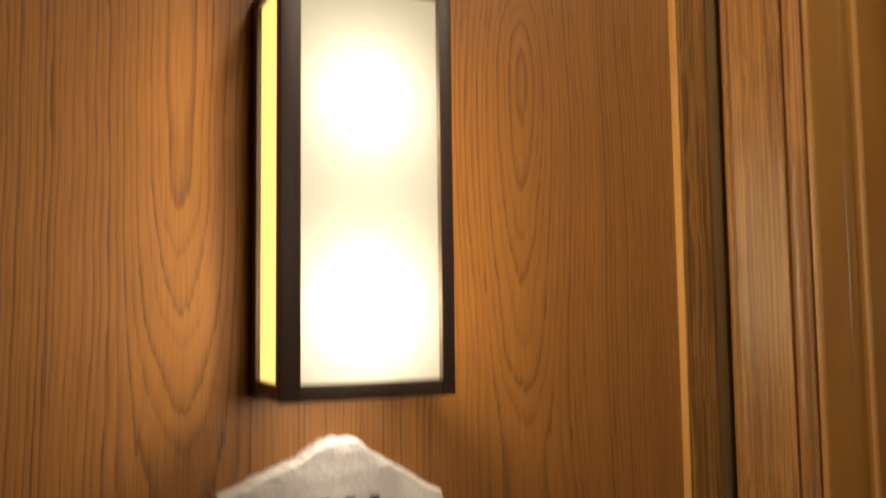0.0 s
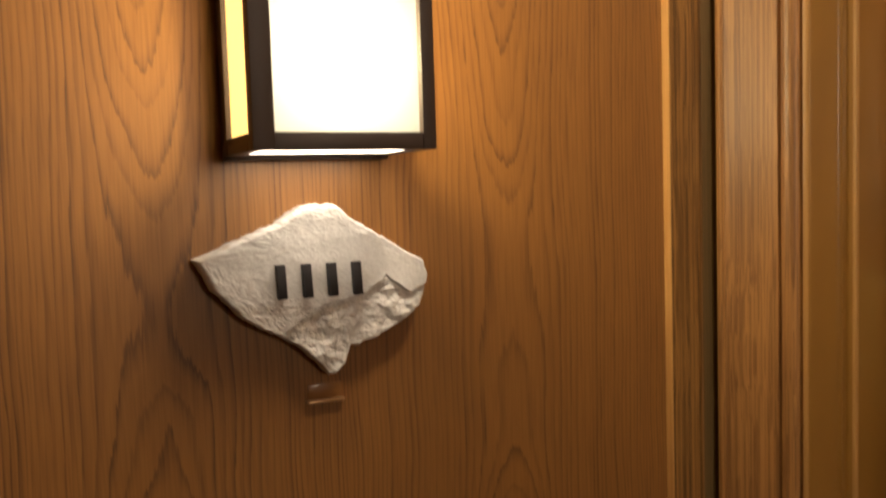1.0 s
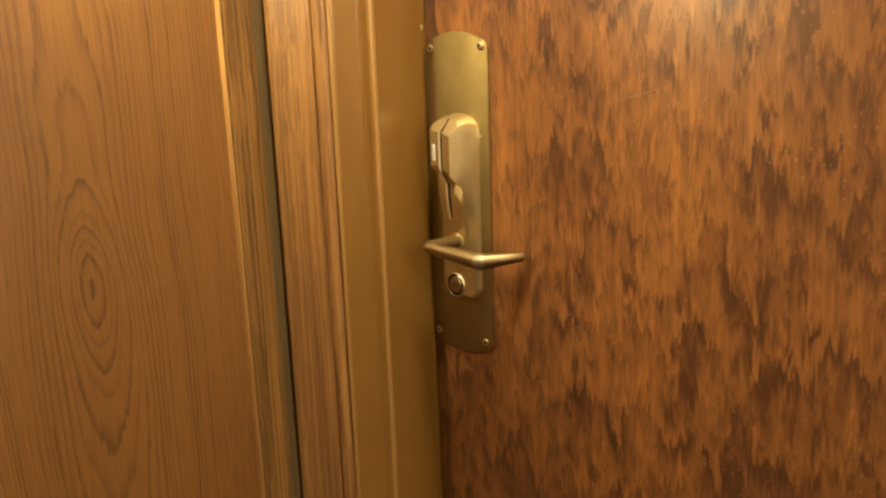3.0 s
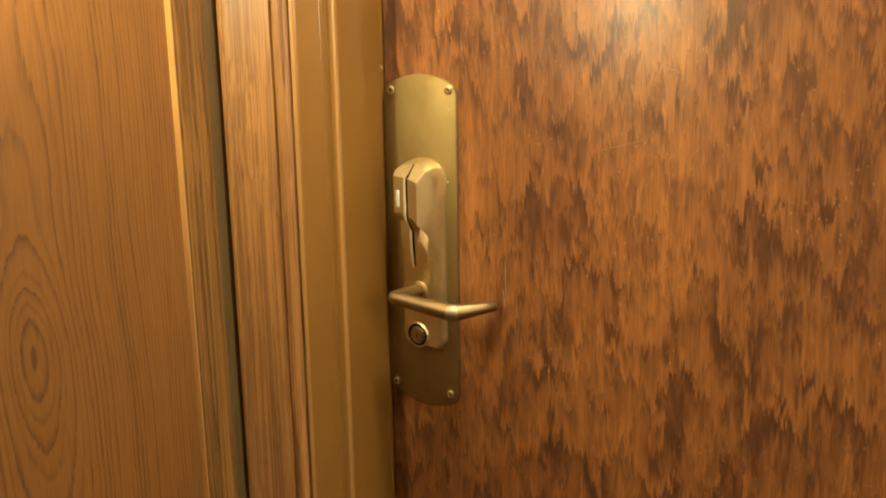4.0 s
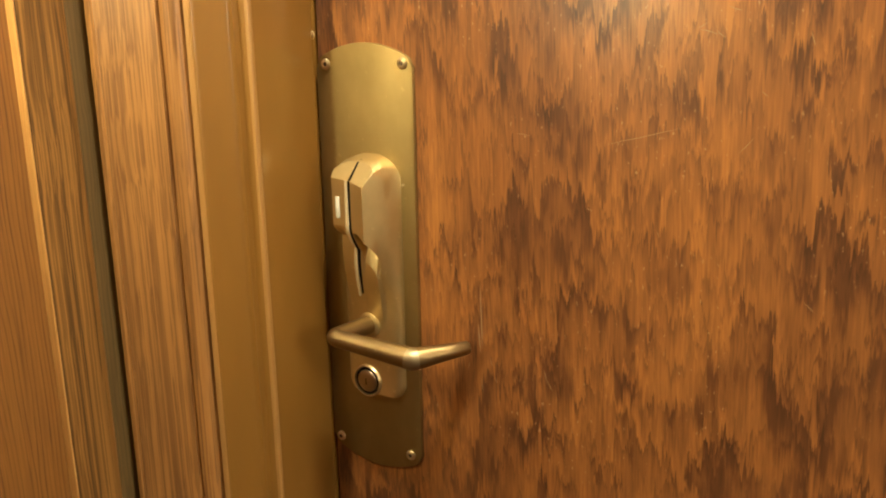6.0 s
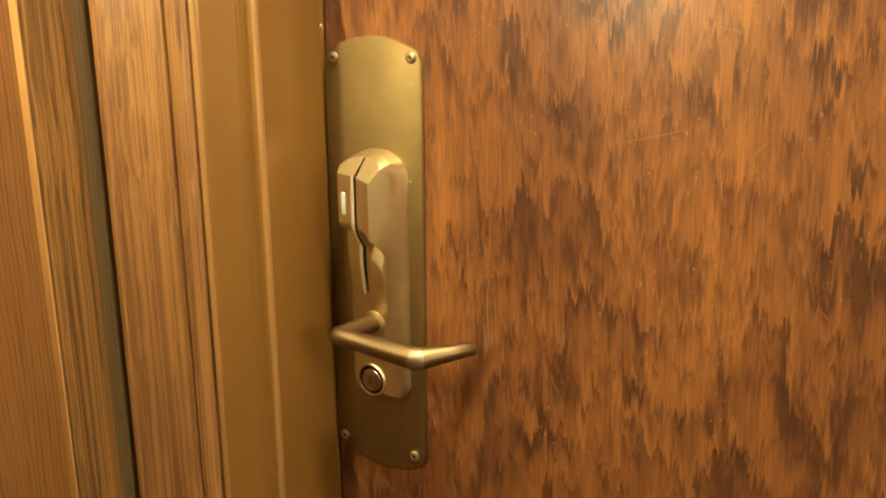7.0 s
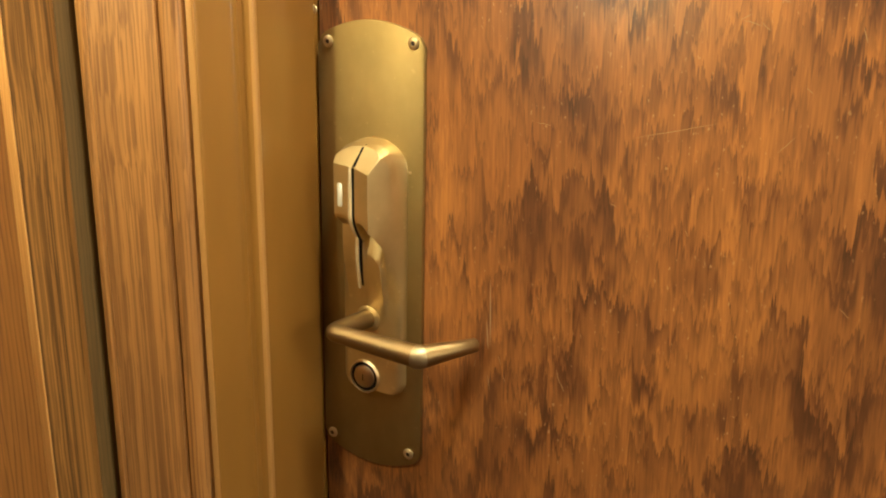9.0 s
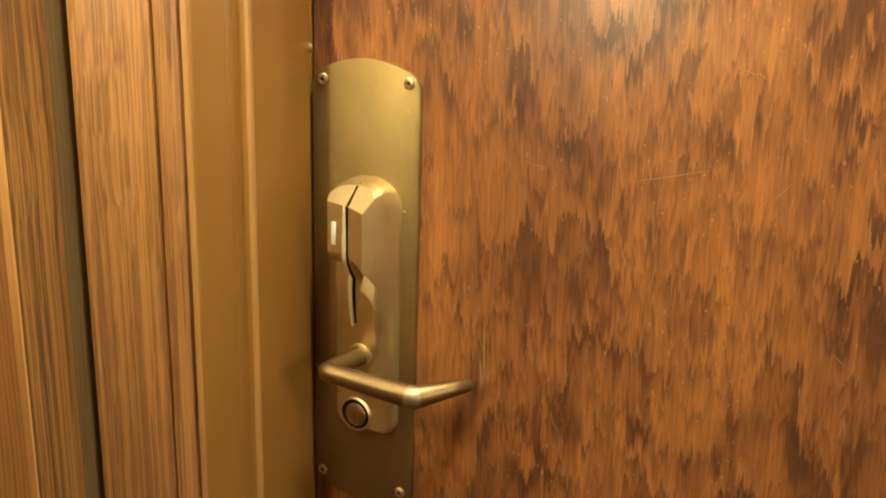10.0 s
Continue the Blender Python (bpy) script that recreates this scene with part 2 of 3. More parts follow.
FAR_GLASS = glowing("far_lamp_glass", (1.0, 0.82, 0.57), FAR_LAMP)
BULB_GLASS = glowing("bulb_glass", (1.0, 0.85, 0.6), 60.0)


# ---- mesh helpers ----
def box(lo, hi, bevel=0.0, segments=2):
    bm = bmesh.new()
    bmesh.ops.create_cube(bm, size=1.0)
    for v in bm.verts:
        v.co = [(a + b) / 2 + c * (b - a) for a, b, c in zip(lo, hi, v.co)]
    if bevel:
        bmesh.ops.bevel(bm, geom=bm.edges[:], offset=bevel, segments=segments, affect="EDGES", profile=0.5)
    return bm


def prism(outline, z0, z1):
    """A closed outline in plan, drawn up from z0 to z1."""
    bm = bmesh.new()
    low = [bm.verts.new((x, y, z0)) for x, y in outline]
    high = [bm.verts.new((x, y, z1)) for x, y in outline]
    n = len(outline)
    for i in range(n):
        bm.faces.new((low[i], low[(i + 1) % n], high[(i + 1) % n], high[i]))
    bm.faces.new(low[::-1])
    bm.faces.new(high)
    bmesh.ops.recalc_face_normals(bm, faces=bm.faces[:])
    return bm


def slab(outline, x0, x1, bevel=0.0):
    """A closed outline of (y, z), from x0 (front) back to x1, its front edge rounded."""
    bm = bmesh.new()
    front = [bm.verts.new((x0, y, z)) for y, z in outline]
    back = [bm.verts.new((x1, y, z)) for y, z in outline]
    n = len(outline)
    face = bm.faces.new(front)
    for i in range(n):
        bm.faces.new((front[i], back[i], back[(i + 1) % n], front[(i + 1) % n]))
    bm.faces.new(back[::-1])
    bmesh.ops.recalc_face_normals(bm, faces=bm.faces[:])
    if bevel:
        bmesh.ops.bevel(bm, geom=list(face.edges), offset=bevel, segments=2, affect="EDGES", profile=0.5)
    return bm


def lathe(profile, centre, steps=28):
    """Rings of (out, radius) about an axis that runs along -x from centre."""
    bm = bmesh.new()
    cx, cy, cz = centre
    rings = [[bm.verts.new((cx - out, cy + r * math.cos(2 * math.pi * i / steps), cz + r * math.sin(2 * math.pi * i / steps)))
              for i in range(steps)] for out, r in profile]
    for a, b in zip(rings, rings[1:]):
        for i in range(steps):
            bm.faces.new((a[i], a[(i + 1) % steps], b[(i + 1) % steps], b[i]))
    bm.faces.new(rings[-1])
    bmesh.ops.recalc_face_normals(bm, faces=bm.faces[:])
    return bm


def sweep(path, radii, steps=20, tall=1.0):
    """A tube along a path of points, with a radius at each."""
    bm = bmesh.new()
    path = [Vector(p) for p in path]
    rings = []
    for i, p in enumerate(path):
        way = (path[min(i + 1, len(path) - 1)] - path[max(i - 1, 0)]).normalized()
        side = Vector((0, 0, 1)).cross(way).normalized()
        up = way.cross(side)
        rings.append([bm.verts.new(p + radii[i] * (math.cos(a) * side + tall * math.sin(a) * up))
                      for a in (2 * math.pi * j / steps for j in range(steps))])
    for a, b in zip(rings, rings[1:]):
        for i in range(steps):
            bm.faces.new((a[i], a[(i + 1) % steps], b[(i + 1) % steps], b[i]))
    bm.faces.new(rings[0][::-1])
    bm.faces.new(rings[-1])
    bmesh.ops.recalc_face_normals(bm, faces=bm.faces[:])
    return bm


def mesh_object(name, bm, material, smooth=35):
    data = bpy.data.meshes.new(name)
    bm.to_mesh(data)
    bm.free()
    data.materials.append(material)
    if smooth:
        for p in data.polygons:
            p.use_smooth = True
        data.set_sharp_from_angle(angle=radians(smooth))
    return new(name, data)


def part(name, bm, material, parent, label="", smooth=35):
    ob = mesh_object(name, bm, material, smooth)
    ob.parent = parent
    if label:
        ob["label"] = label
    return ob


def setting(name, bm, material, label, category):
    return tagged(mesh_object(name, bm, material), label, category, kind="structure")


# ---- the large structure: an entrance niche off a corridor ----
WALL_Y, DOOR_X, DOOR_L, DOOR_R, HEAD = 0.780, 0.824, 0.6885, -0.222, 2.045
setting("floor", box((-1.9, -1.5, -0.1), (1.1, 1.1, 0.0)), CARPET, "brown carpet on the corridor floor", "floor")
setting("ceiling", box((-1.9, -1.5, 2.45), (1.1, 1.1, 2.55)), PLASTER, "cream plaster ceiling over the door niche", "ceiling")
setting("wall_north", box((-1.8, WALL_Y, 0.0), (0.600, 0.93, 2.45)), PANEL, "warm brown flat-cut wood veneer wall panel", "wall")
setting("wall_south", box((-1.8, -1.45, 0.0), (0.72, -1.30, 2.45)), PANEL, "warm brown wood veneer corridor wall", "wall")
setting("wall_west", box((-1.9, -1.30, 0.0), (-1.8, WALL_Y, 2.45)), PANEL, "warm brown wood veneer corridor wall", "wall")
setting("wall_east", box((0.72, DOOR_L + 0.03, 0.0), (0.92, 0.93, 2.45)), PLASTER, "plaster wall that holds the brown door frame", "wall")
setting("wall_east_south", box((0.72, -1.45, 0.0), (0.92, DOOR_R - 0.03, 2.45)), PLASTER, "plaster wall on the hinge side of the door", "wall")
setting("wall_east_head", box((0.72, DOOR_R - 0.03, HEAD + 0.03), (0.92, DOOR_L + 0.03, 2.45)), PLASTER, "plaster wall over the door head", "wall")
setting("wall_behind_door", box((0.98, -1.45, 0.0), (1.05, 0.93, 2.45)), PLASTER, "plain wall that closes the space behind the door", "wall")

# board in the corner: lamplight on its side edge is painted as a paler stripe
# the gap's shade is put into this wall's dark wood colour
setting("wall_north_return", box((0.6005, 0.7765, 0.0), (0.719, 0.93, 2.45)), GAP_SHADE_WOOD, "gap wall behind the door casing, its shade painted in dark brown", "wall")
board = [(0.5858, 0.7795), (0.5858, 0.7713), (0.5864, 0.7705), (0.6150, 0.7705), (0.6220, 0.7711), (0.6270, 0.7728), (0.6295, 0.7758), (0.6000, 0.7758), (0.6000, 0.7795)]
setting("trim", prism([(0.5842, 0.7797), (0.5842, 0.7709), (0.5846, 0.7704), (0.5852, 0.7704), (0.5857, 0.7709), (0.5857, 0.7797)], 0.0, 2.45), LIT_EDGE_WOOD, "side edge of the narrow board, lamplight painted in pale honey", "trim")
setting("trim", prism(board, 0.0, 2.45), BOARD_WOOD, "narrow flat wooden board proud of the veneer panel", "trim")


def casing_outline(flip):
    """Door casing in plan: an outer bead, a sloping flat, a quirk, an inner round."""
    pts = [(0.7195, 0.776), (0.652, 0.776), (0.6432, 0.7700), (0.6412, 0.7672), (0.6412, 0.7645), (0.6418, 0.7625), (0.6432, 0.7615), (0.6440, 0.7602),
           (0.6435, 0.7590), (0.6445, 0.7575), (0.6660, 0.7145), (0.6715, 0.7138), (0.6715, 0.7124), (0.6672, 0.7112), (0.6672, 0.7065), (0.6695, 0.7015),
           (0.6730, 0.6985), (0.6765, 0.6980), (0.6790, 0.6965), (0.6785, 0.6945), (0.7195, 0.6945)]
    return [(x, flip - y) if flip else (x, y) for x, y in pts]


def jamb_outline(flip):
    """Steel door frame in plan: a thin lit edge, a deep flat, a rolled step, a slanted stop."""
    pts = [(0.7190, 0.6940), (0.6765, 0.6940), (0.6762, 0.6922), (0.6785, 0.6880), (0.6810, 0.6868), (0.7130, 0.6868), (0.7152, 0.6855), (0.7170, 0.6836), (0.7184, 0.6842),
           (0.7240, 0.6846), (0.7254, 0.6826), (0.7268, 0.6794), (0.7288, 0.6774), (0.7312, 0.6774), (0.7328, 0.6794), (0.8135, 0.6862), (0.8152, 0.6872), (0.8158, 0.6886), (0.8158, 0.6910),
           (0.8240, 0.6915), (0.8800, 0.6915), (0.8800, 0.7180), (0.7190, 0.7180)]
    return [(x, flip - y) if flip else (x, y) for x, y in pts]


FLIP = DOOR_L + DOOR_R
for flip in (0, FLIP):
    setting("trim", prism(casing_outline(flip), 0.0, HEAD + 0.08), TRIM_WOOD, "moulded brown wooden door casing with fine straight grain", "trim")
setting("trim", box((0.668, FLIP - 0.776, HEAD + 0.081), (0.7195, 0.776, HEAD + 0.16), 0.004), TRIM_WOOD, "moulded brown wooden casing over the door head", "trim")

door_frame = tagged(new("door_frame"), "glossy brown enamelled steel door frame round the door", "door frame", kind="structure")
for flip in (0, FLIP):
    part("jamb", prism(jamb_outline(flip), 0.0, HEAD + 0.02), FRAME_PAINT, door_frame)
    # highlights along the frame's two edges are painted as tan strips
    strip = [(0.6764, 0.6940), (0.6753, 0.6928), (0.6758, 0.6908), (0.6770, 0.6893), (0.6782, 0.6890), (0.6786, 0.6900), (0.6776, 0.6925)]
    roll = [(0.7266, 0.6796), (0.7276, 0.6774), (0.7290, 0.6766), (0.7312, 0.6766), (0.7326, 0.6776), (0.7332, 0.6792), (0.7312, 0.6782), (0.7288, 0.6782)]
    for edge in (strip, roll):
        part("edge_bead", prism([(x, flip - y) if flip else (x, y) for x, y in edge], 0.0, HEAD + 0.02), EDGE_HIGHLIGHT, door_frame, "edge of the steel frame, its highlight painted in tan")
part("head_jamb", box((0.677, DOOR_R - 0.02, HEAD + 0.021), (0.88, DOOR_L + 0.02, HEAD + 0.075), 0.003), FRAME_PAINT, door_frame)
part("frame_screw", lathe([(0.0, 0.004), (0.0012, 0.0036), (0.002, 0.002)], (0.8155, 0.6872, 1.271), 16), BRIGHT_BRASS, door_frame, "small brass screw head")

# ---- the door, its lock and lever ----
door = tagged(new("door_1"), "closed reddish brown flame-grained wooden door with brass card lock", "door", kind="structure")
part("leaf", box((DOOR_X, DOOR_R, 0.008), (0.868, DOOR_L, HEAD - 0.003), 0.0012), DOOR_SKIN, door, "scuffed varnished brown wood veneer")


def plate_outline():
    """Long plate with arched ends and eased corners."""
    half, cy, cz = 0.0537, 0.6336, 1.0595
    pts = []
    for i in range(25):
        u = 1 - 2 * i / 24
        corner = max(0.0, (abs(u) - 0.86) / 0.14)
        pts.append((cy + half * u, cz + 0.2045 - 0.0150 * u * u - 0.0065 * corner ** 2.5))
    return pts + [(2 * cy - y, 2 * cz - z) for y, z in pts]


plate = part("back_plate", slab(plate_outline(), 0.8200, 0.8238, 0.0008), PLATE_BRASS, door, "aged brass back plate with arched ends")
for y, z in ((0.6755, 1.245), (0.5900, 1.246), (0.6780, 0.875), (0.5920, 0.876)):
    part("screw", lathe([(0.0, 0.0052), (0.0012, 0.0050), (0.0022, 0.0038), (0.0024, 0.0024), (0.0012, 0.0022)], (0.8199, y, z), 20), BRIGHT_BRASS, plate)
    part("screw_socket", lathe([(0.0, 0.0020), (0.0003, 0.0019)], (0.8186, y, z), 6), BRONZE, plate, "dark hex socket of a screw")

# lock housing: a low body with a raised card reader above
BODY_Y0, BODY_Y1, BODY_Z0, BODY_Z1 = 0.5950, 0.6600, 0.9320, 1.1670


def ease(a, b, v):
    t = min(1.0, max(0.0, (v - a) / (b - a)))
    return t * t * (3 - 2 * t)


def slot_y(z):
    """The card slot's line on the housing."""
    if z > 1.145:
        return 0.6275 - 0.10 * (z - 1.145)
    if z > 1.101:
        return 0.6275
    t = (1.101 - z) / 0.064
    return 0.6275 + 0.0045 * t


def body_half(z):
    """Half width of the housing at a height: rounded below, arched above."""
    half = (BODY_Y1 - BODY_Y0) / 2
    if z < BODY_Z0 + 0.016:
        d = (BODY_Z0 + 0.016 - z) / 0.016
        return half - 0.016 * (1 - math.sqrt(max(0.0, 1 - d * d)))
    if z > 1.139:
        d = (z - 1.139) / (BODY_Z1 - 1.139)
        return half * math.sqrt(max(0.0, 1 - d ** 2.4))
    return half


def body_height(y, z, u):
    """How far the housing stands out of the plate."""
    side_off = abs(y - (BODY_Y0 + BODY_Y1) / 2) / ((BODY_Y1 - BODY_Y0) / 2)
    rise = max(0.0, z - 1.139) / (BODY_Z1 - 1.139)
    arch = (side_off ** 2.4 + rise ** 2.4) ** (1 / 2.4)
    rounded = max(0.0, 1 - abs(u) ** 10) ** 0.5
    chamfer = 0.5 * min(1.0, max(0.0, (1 - arch) / 0.14)) + 0.5 * min(1.0, max(0.0, (0.87 - arch) / 0.05))
    low = 0.0085 * (rounded + (chamfer - rounded) * ease(1.120, 1.146, z))
    if y > 0.6275:
        across = 0.88 - 0.05 * (y - 0.6275) / 0.0215 if y < 0.6490 else 0.83 * max(0.0, 1 - (y - 0.6490) / 0.0060)
    elif y > 0.6110:
        across = 0.88 + 0.12 * (0.6275 - y) / 0.0165
    else:
        across = 0.22 + 0.78 * (y - 0.5985) / 0.0125 if y > 0.5985 else 0.22 * max(0.0, (y - 0.5955) / 0.0030)
    roof = (0.0105 + 0.80 * max(0.0, 1.1639 - z)) * min(1.0, max(0.0, (1 - arch) / 0.08)) if z > 1.125 else 1.0
    left = max(ease(1.055 + 0.026 * ease(0.630, 0.640, y), 1.105, z), 0.50 * ease(1.000, 1.080, z))
    reach = max(0.0, slot_y(z) - 0.0020 - y)
    arc = 1.099 - 0.031 * (1 - math.sqrt(max(0.0, 1 - (reach / 0.0225) ** 2)))
    below = min(1.0, max(0.0, (arc - z) / 0.030))
    bulge = (0.03 + 0.36 * below ** 0.8) * ease(1.000, 1.065, z)
    flank = ease(1.020, 1.102, z)
    inside = max(ease(arc - 0.0040, arc + 0.0005, z), bulge)
    right = inside + (flank - inside) * ease(0.0185, 0.0225, reach)
    side = ease(0.0, 0.004, reach)
    down = left + (right - left) * side
    return low + max(0.0, min(0.0285 * across * down, roof)) * max(0.0, 1 - abs(u) ** 16)


def housing():
    bm = bmesh.new()
    rows, cols, grid = 300, 150, []
    cy = (BODY_Y0 + BODY_Y1) / 2
    for i in range(rows + 1):
        z = BODY_Z0 + 0.0003 + (BODY_Z1 - BODY_Z0 - 0.0006) * i / rows
        half, line = body_half(z), []
        for j in range(cols + 1):
            u = 2 * j / cols - 1
            u = math.copysign(abs(u) ** 0.8, u)
            y = cy + half * u
            edge = min(1.0, min(i, rows - i) / 4.0)
            line.append(bm.verts.new((0.8202 - body_height(y, z, u) * edge, y, z)))
        grid.append(line)
    for i in range(rows):
        for j in range(cols):
            bm.faces.new((grid[i][j], grid[i + 1][j], grid[i + 1][j + 1], grid[i][j + 1]))
    bmesh.ops.recalc_face_normals(bm, faces=bm.faces[:])
    if sum(f.normal.x for f in bm.faces) > 0:
        bmesh.ops.reverse_faces(bm, faces=bm.faces[:])
    return bm


def ribbon(offset, width, lift, z0, z1, depth=0.003):
    """A narrow strip laid along the slot on the housing's face."""
    bm = bmesh.new()
    rows, prev = 70, None
    for i in range(rows + 1):
        z = z0 + (z1 - z0) * i / rows
        fade = min(1.0, 6 * i / rows, 6 * (rows - i) / rows) ** 0.5
        y = slot_y(z) + offset
        half = width / 2 * max(0.6, fade)
        ring = []
        for dy, out in ((half, -depth), (half, lift * 0.7), (half * 0.5, lift), (-half * 0.5, lift), (-half, lift * 0.7), (-half, -depth)):
            yy = y + dy
            ring.append(bm.verts.new((0.8202 - body_height(y + 0.0012, z, 0.3) - out, yy, z)))
        if prev:
            for a in range(5):
                bm.faces.new((prev[a], prev[a + 1], ring[a + 1], ring[a]))
        else:
            bm.faces.new(ring)
        prev = ring
    bm.faces.new(prev[::-1])
    bmesh.ops.recalc_face_normals(bm, faces=bm.faces[:])
    return bm


body = part("lock_housing", housing(), BRASS, door, "aged brass card reader housing", smooth=14)
part("card_slot", ribbon(0.0, 0.0034, 0.0003, 1.037, 1.163), BLACK, body, "narrow black card slot", smooth=0)
# light caught by the lip is put into its paler, less metallic brass
part("slot_lip", ribbon(0.0034, 0.0036, 0.0018, 1.034, 1.146), LIT_LIP_BRASS, body, "brass lip beside the slot, light on it painted in pale brass", smooth=50)
part("indicator_lens", box((0.7866, 0.6395, 1.1105), (0.7920, 0.6448, 1.1310), 0.0014), WHITE_PLASTIC, body, "small white indicator lens")
part("body_pin", lathe([(0.0, 0.0012), (0.0012, 0.0009)], (0.8200, 0.5925, 1.140), 10), BRIGHT_BRASS, body)

cylinder = part("lock_cylinder", lathe([(0.0, 0.0162), (0.0016, 0.0160), (0.0026, 0.0153), (0.0026, 0.0145), (0.0004, 0.0140)], (0.8118, 0.6345, 0.9475), 36), BRIGHT_BRASS, door, "round brass key cylinder")
part("cylinder_groove", lathe([(0.0, 0.0139), (0.0005, 0.0138), (0.0005, 0.0121)], (0.8113, 0.6345, 0.9475), 36), BLACK, cylinder, "dark groove")
part("cylinder_plug", lathe([(0.0, 0.0112), (0.0012, 0.0106), (0.0022, 0.0085), (0.0028, 0.0055), (0.0030, 0.0022)], (0.8107, 0.6345, 0.9475), 28), STEEL, cylinder, "dull metal plug")
part("keyway", box((0.80755, 0.6337, 0.9442), (0.8088, 0.6349, 0.9508), 0.0003), BLACK, cylinder, "key slit")


def lever_path():
    """Out of the plate, along the door, back towards it, with tight rounded elbows."""
    corners = [Vector((0.8150, 0.6300, 1.0050)), Vector((0.7625, 0.6330, 1.0070)), Vector((0.7725, 0.5530, 0.9985)), Vector((0.8140, 0.5215, 1.0020))]
    radii = [0.0088, 0.0080, 0.0097, 0.0058]
    pts, rs = [corners[0]], [radii[0]]
    for k in (1, 2):
        a, b, c = corners[k - 1], corners[k], corners[k + 1]
        reach = 0.0048 if k == 1 else 0.006
        p, q = b + (a - b).normalized() * reach, b + (c - b).normalized() * reach
        for i in range(7):
            t = i / 6
            pts.append((1 - t) ** 2 * p + 2 * t * (1 - t) * b + t * t * q)
            rs.append(radii[k])
    pts += [corners[2].lerp(corners[3], 0.6), corners[3].lerp(corners[2], 0.03), corners[3]]
    rs += [0.0072, 0.0060, 0.0045]
    return pts, rs


lever = part("lever_handle", sweep(*lever_path(), steps=28), LEVER_BRASS, door, "brushed brass lever bent back towards the door", smooth=60)
part("rose", lathe([(0.0, 0.0125), (0.002, 0.0120), (0.003, 0.0104)], (0.8117, 0.6300, 1.0050), 28), BRASS, lever)
elbow = [Vector((0.7712, 0.5580, 0.9990)), Vector((0.7716, 0.5550, 0.9987)), Vector((0.7733, 0.5522, 0.9986)), Vector((0.7750, 0.5508, 0.9987))]
part("worn_elbow", sweep(elbow, [0.0097, 0.0101, 0.0101, 0.0097], 28), WORN_BRASS, lever, "pale worn knuckle of the lever", smooth=60)

# scratches on the door skin
random.seed(4)
for y, z, length, tilt in ((0.375, 1.193, 0.060, -15), (0.300, 1.190, 0.016, -50), (0.330, 1.268, 0.014, 15), (0.515, 1.028, 0.060, 88), (0.517, 1.008, 0.028, 85), (0.505, 0.988, 0.008, 70), (0.528, 0.980, 0.007, 100), (0.500, 0.972, 0.006, 60), (0.5145, 0.965, 0.014, 80), (0.452, 0.986, 0.012, 75), (0.448, 0.978, 0.010, 60), (0.416, 1.134, 0.006, 20), (0.250, 1.080, 0.010, 40),
                           (0.313, 1.283, 0.010, 20), (0.262, 1.262, 0.010, 70), (0.290, 1.226, 0.006, 40), (0.475, 1.190, 0.012, 5),
                           (0.335, 1.272, 0.008, -30), (0.322, 1.266, 0.009, 40), (0.345, 1.100, 0.006, 80), (0.360, 1.120, 0.005, 60)):
    bm = bmesh.new()
    c, s = math.cos(radians(tilt)), math.sin(radians(tilt))
    n = 8
    top, low = [], []
    for i in range(n + 1):
        u = i / n - 0.5
        w = (0.0005 if 80 < tilt < 90 else 0.00022) * (1 - (2 * u) ** 2) + 0.00005
        jig = random.uniform(-0.0003, 0.0003)
        py, pz = y + c * length * u, z + s * length * u + jig
        top.append(bm.verts.new((DOOR_X - 0.0002, py - s * w, pz + c * w)))
        low.append(bm.verts.new((DOOR_X - 0.0002, py + s * w, pz - c * w)))
    for i in range(n):
        bm.faces.new((top[i], top[i + 1], low[i + 1], low[i]))
    part("scratch", bm, BARE_NICK, door, "pale scratch in the varnish", smooth=0)

# ---- the wall sconce ----
SX0, SX1, SY0, SZ0, SZ1 = 0.1590, 0.2915, 0.6830, 1.3880, 1.7000
sconce = tagged(new("wall_sconce"), "lit box wall lamp of opal glass in a dark bronze frame", "wall lamp")
part("back_plate", box((SX0 + 0.001, 0.7690, SZ0 - 0.003), (SX1 - 0.001, WALL_Y - 0.0005, SZ1 + 0.003), 0.001), BRONZE, sconce)
bar = 0.0150
for x0, x1 in ((SX0, SX0 + bar), (SX1 - 0.0105, SX1)):
    part("front_post", box((x0, SY0, SZ0), (x1, SY0 + 0.012, SZ1), 0.0008), BRONZE, sconce)
    part("rear_post", box((x0, 0.7580, SZ0), (x1, 0.7688, SZ1), 0.0008), BRONZE, sconce)
for z0, z1 in ((SZ0, SZ0 + 0.0120), (SZ1 - 0.0120, SZ1)):
    part("front_rail", box((SX0 + bar, SY0 + 0.0004, z0), (SX1 - 0.0105, SY0 + 0.0116, z1), 0.0008), BRONZE, sconce)
    part("rear_rail", box((SX0 + bar, 0.7592, z0), (SX1 - 0.0105, 0.7686, z1), 0.0008), BRONZE, sconce)
    for x0, x1 in ((SX0 + 0.0004, SX0 + 0.0104), (SX1 - 0.0101, SX1 - 0.0004)):
        part("side_rail", box((x0, SY0 + 0.012, z0), (x1, 0.7580, z1), 0.0008), BRONZE, sconce)
part("front_glass", box((SX0 + bar, SY0 + 0.0060, SZ0 + 0.0120), (SX1 - 0.0105, SY0 + 0.0085, SZ1 - 0.0120)), GLASS, sconce, smooth=0)
for x0 in (SX0 + 0.0040, SX1 - 0.0060):
    part("side_glass", box((x0, SY0 + 0.012, SZ0 + 0.0120), (x0 + 0.002, 0.7580, SZ1 - 0.0120)), SIDE_GLASS, sconce, smooth=0)
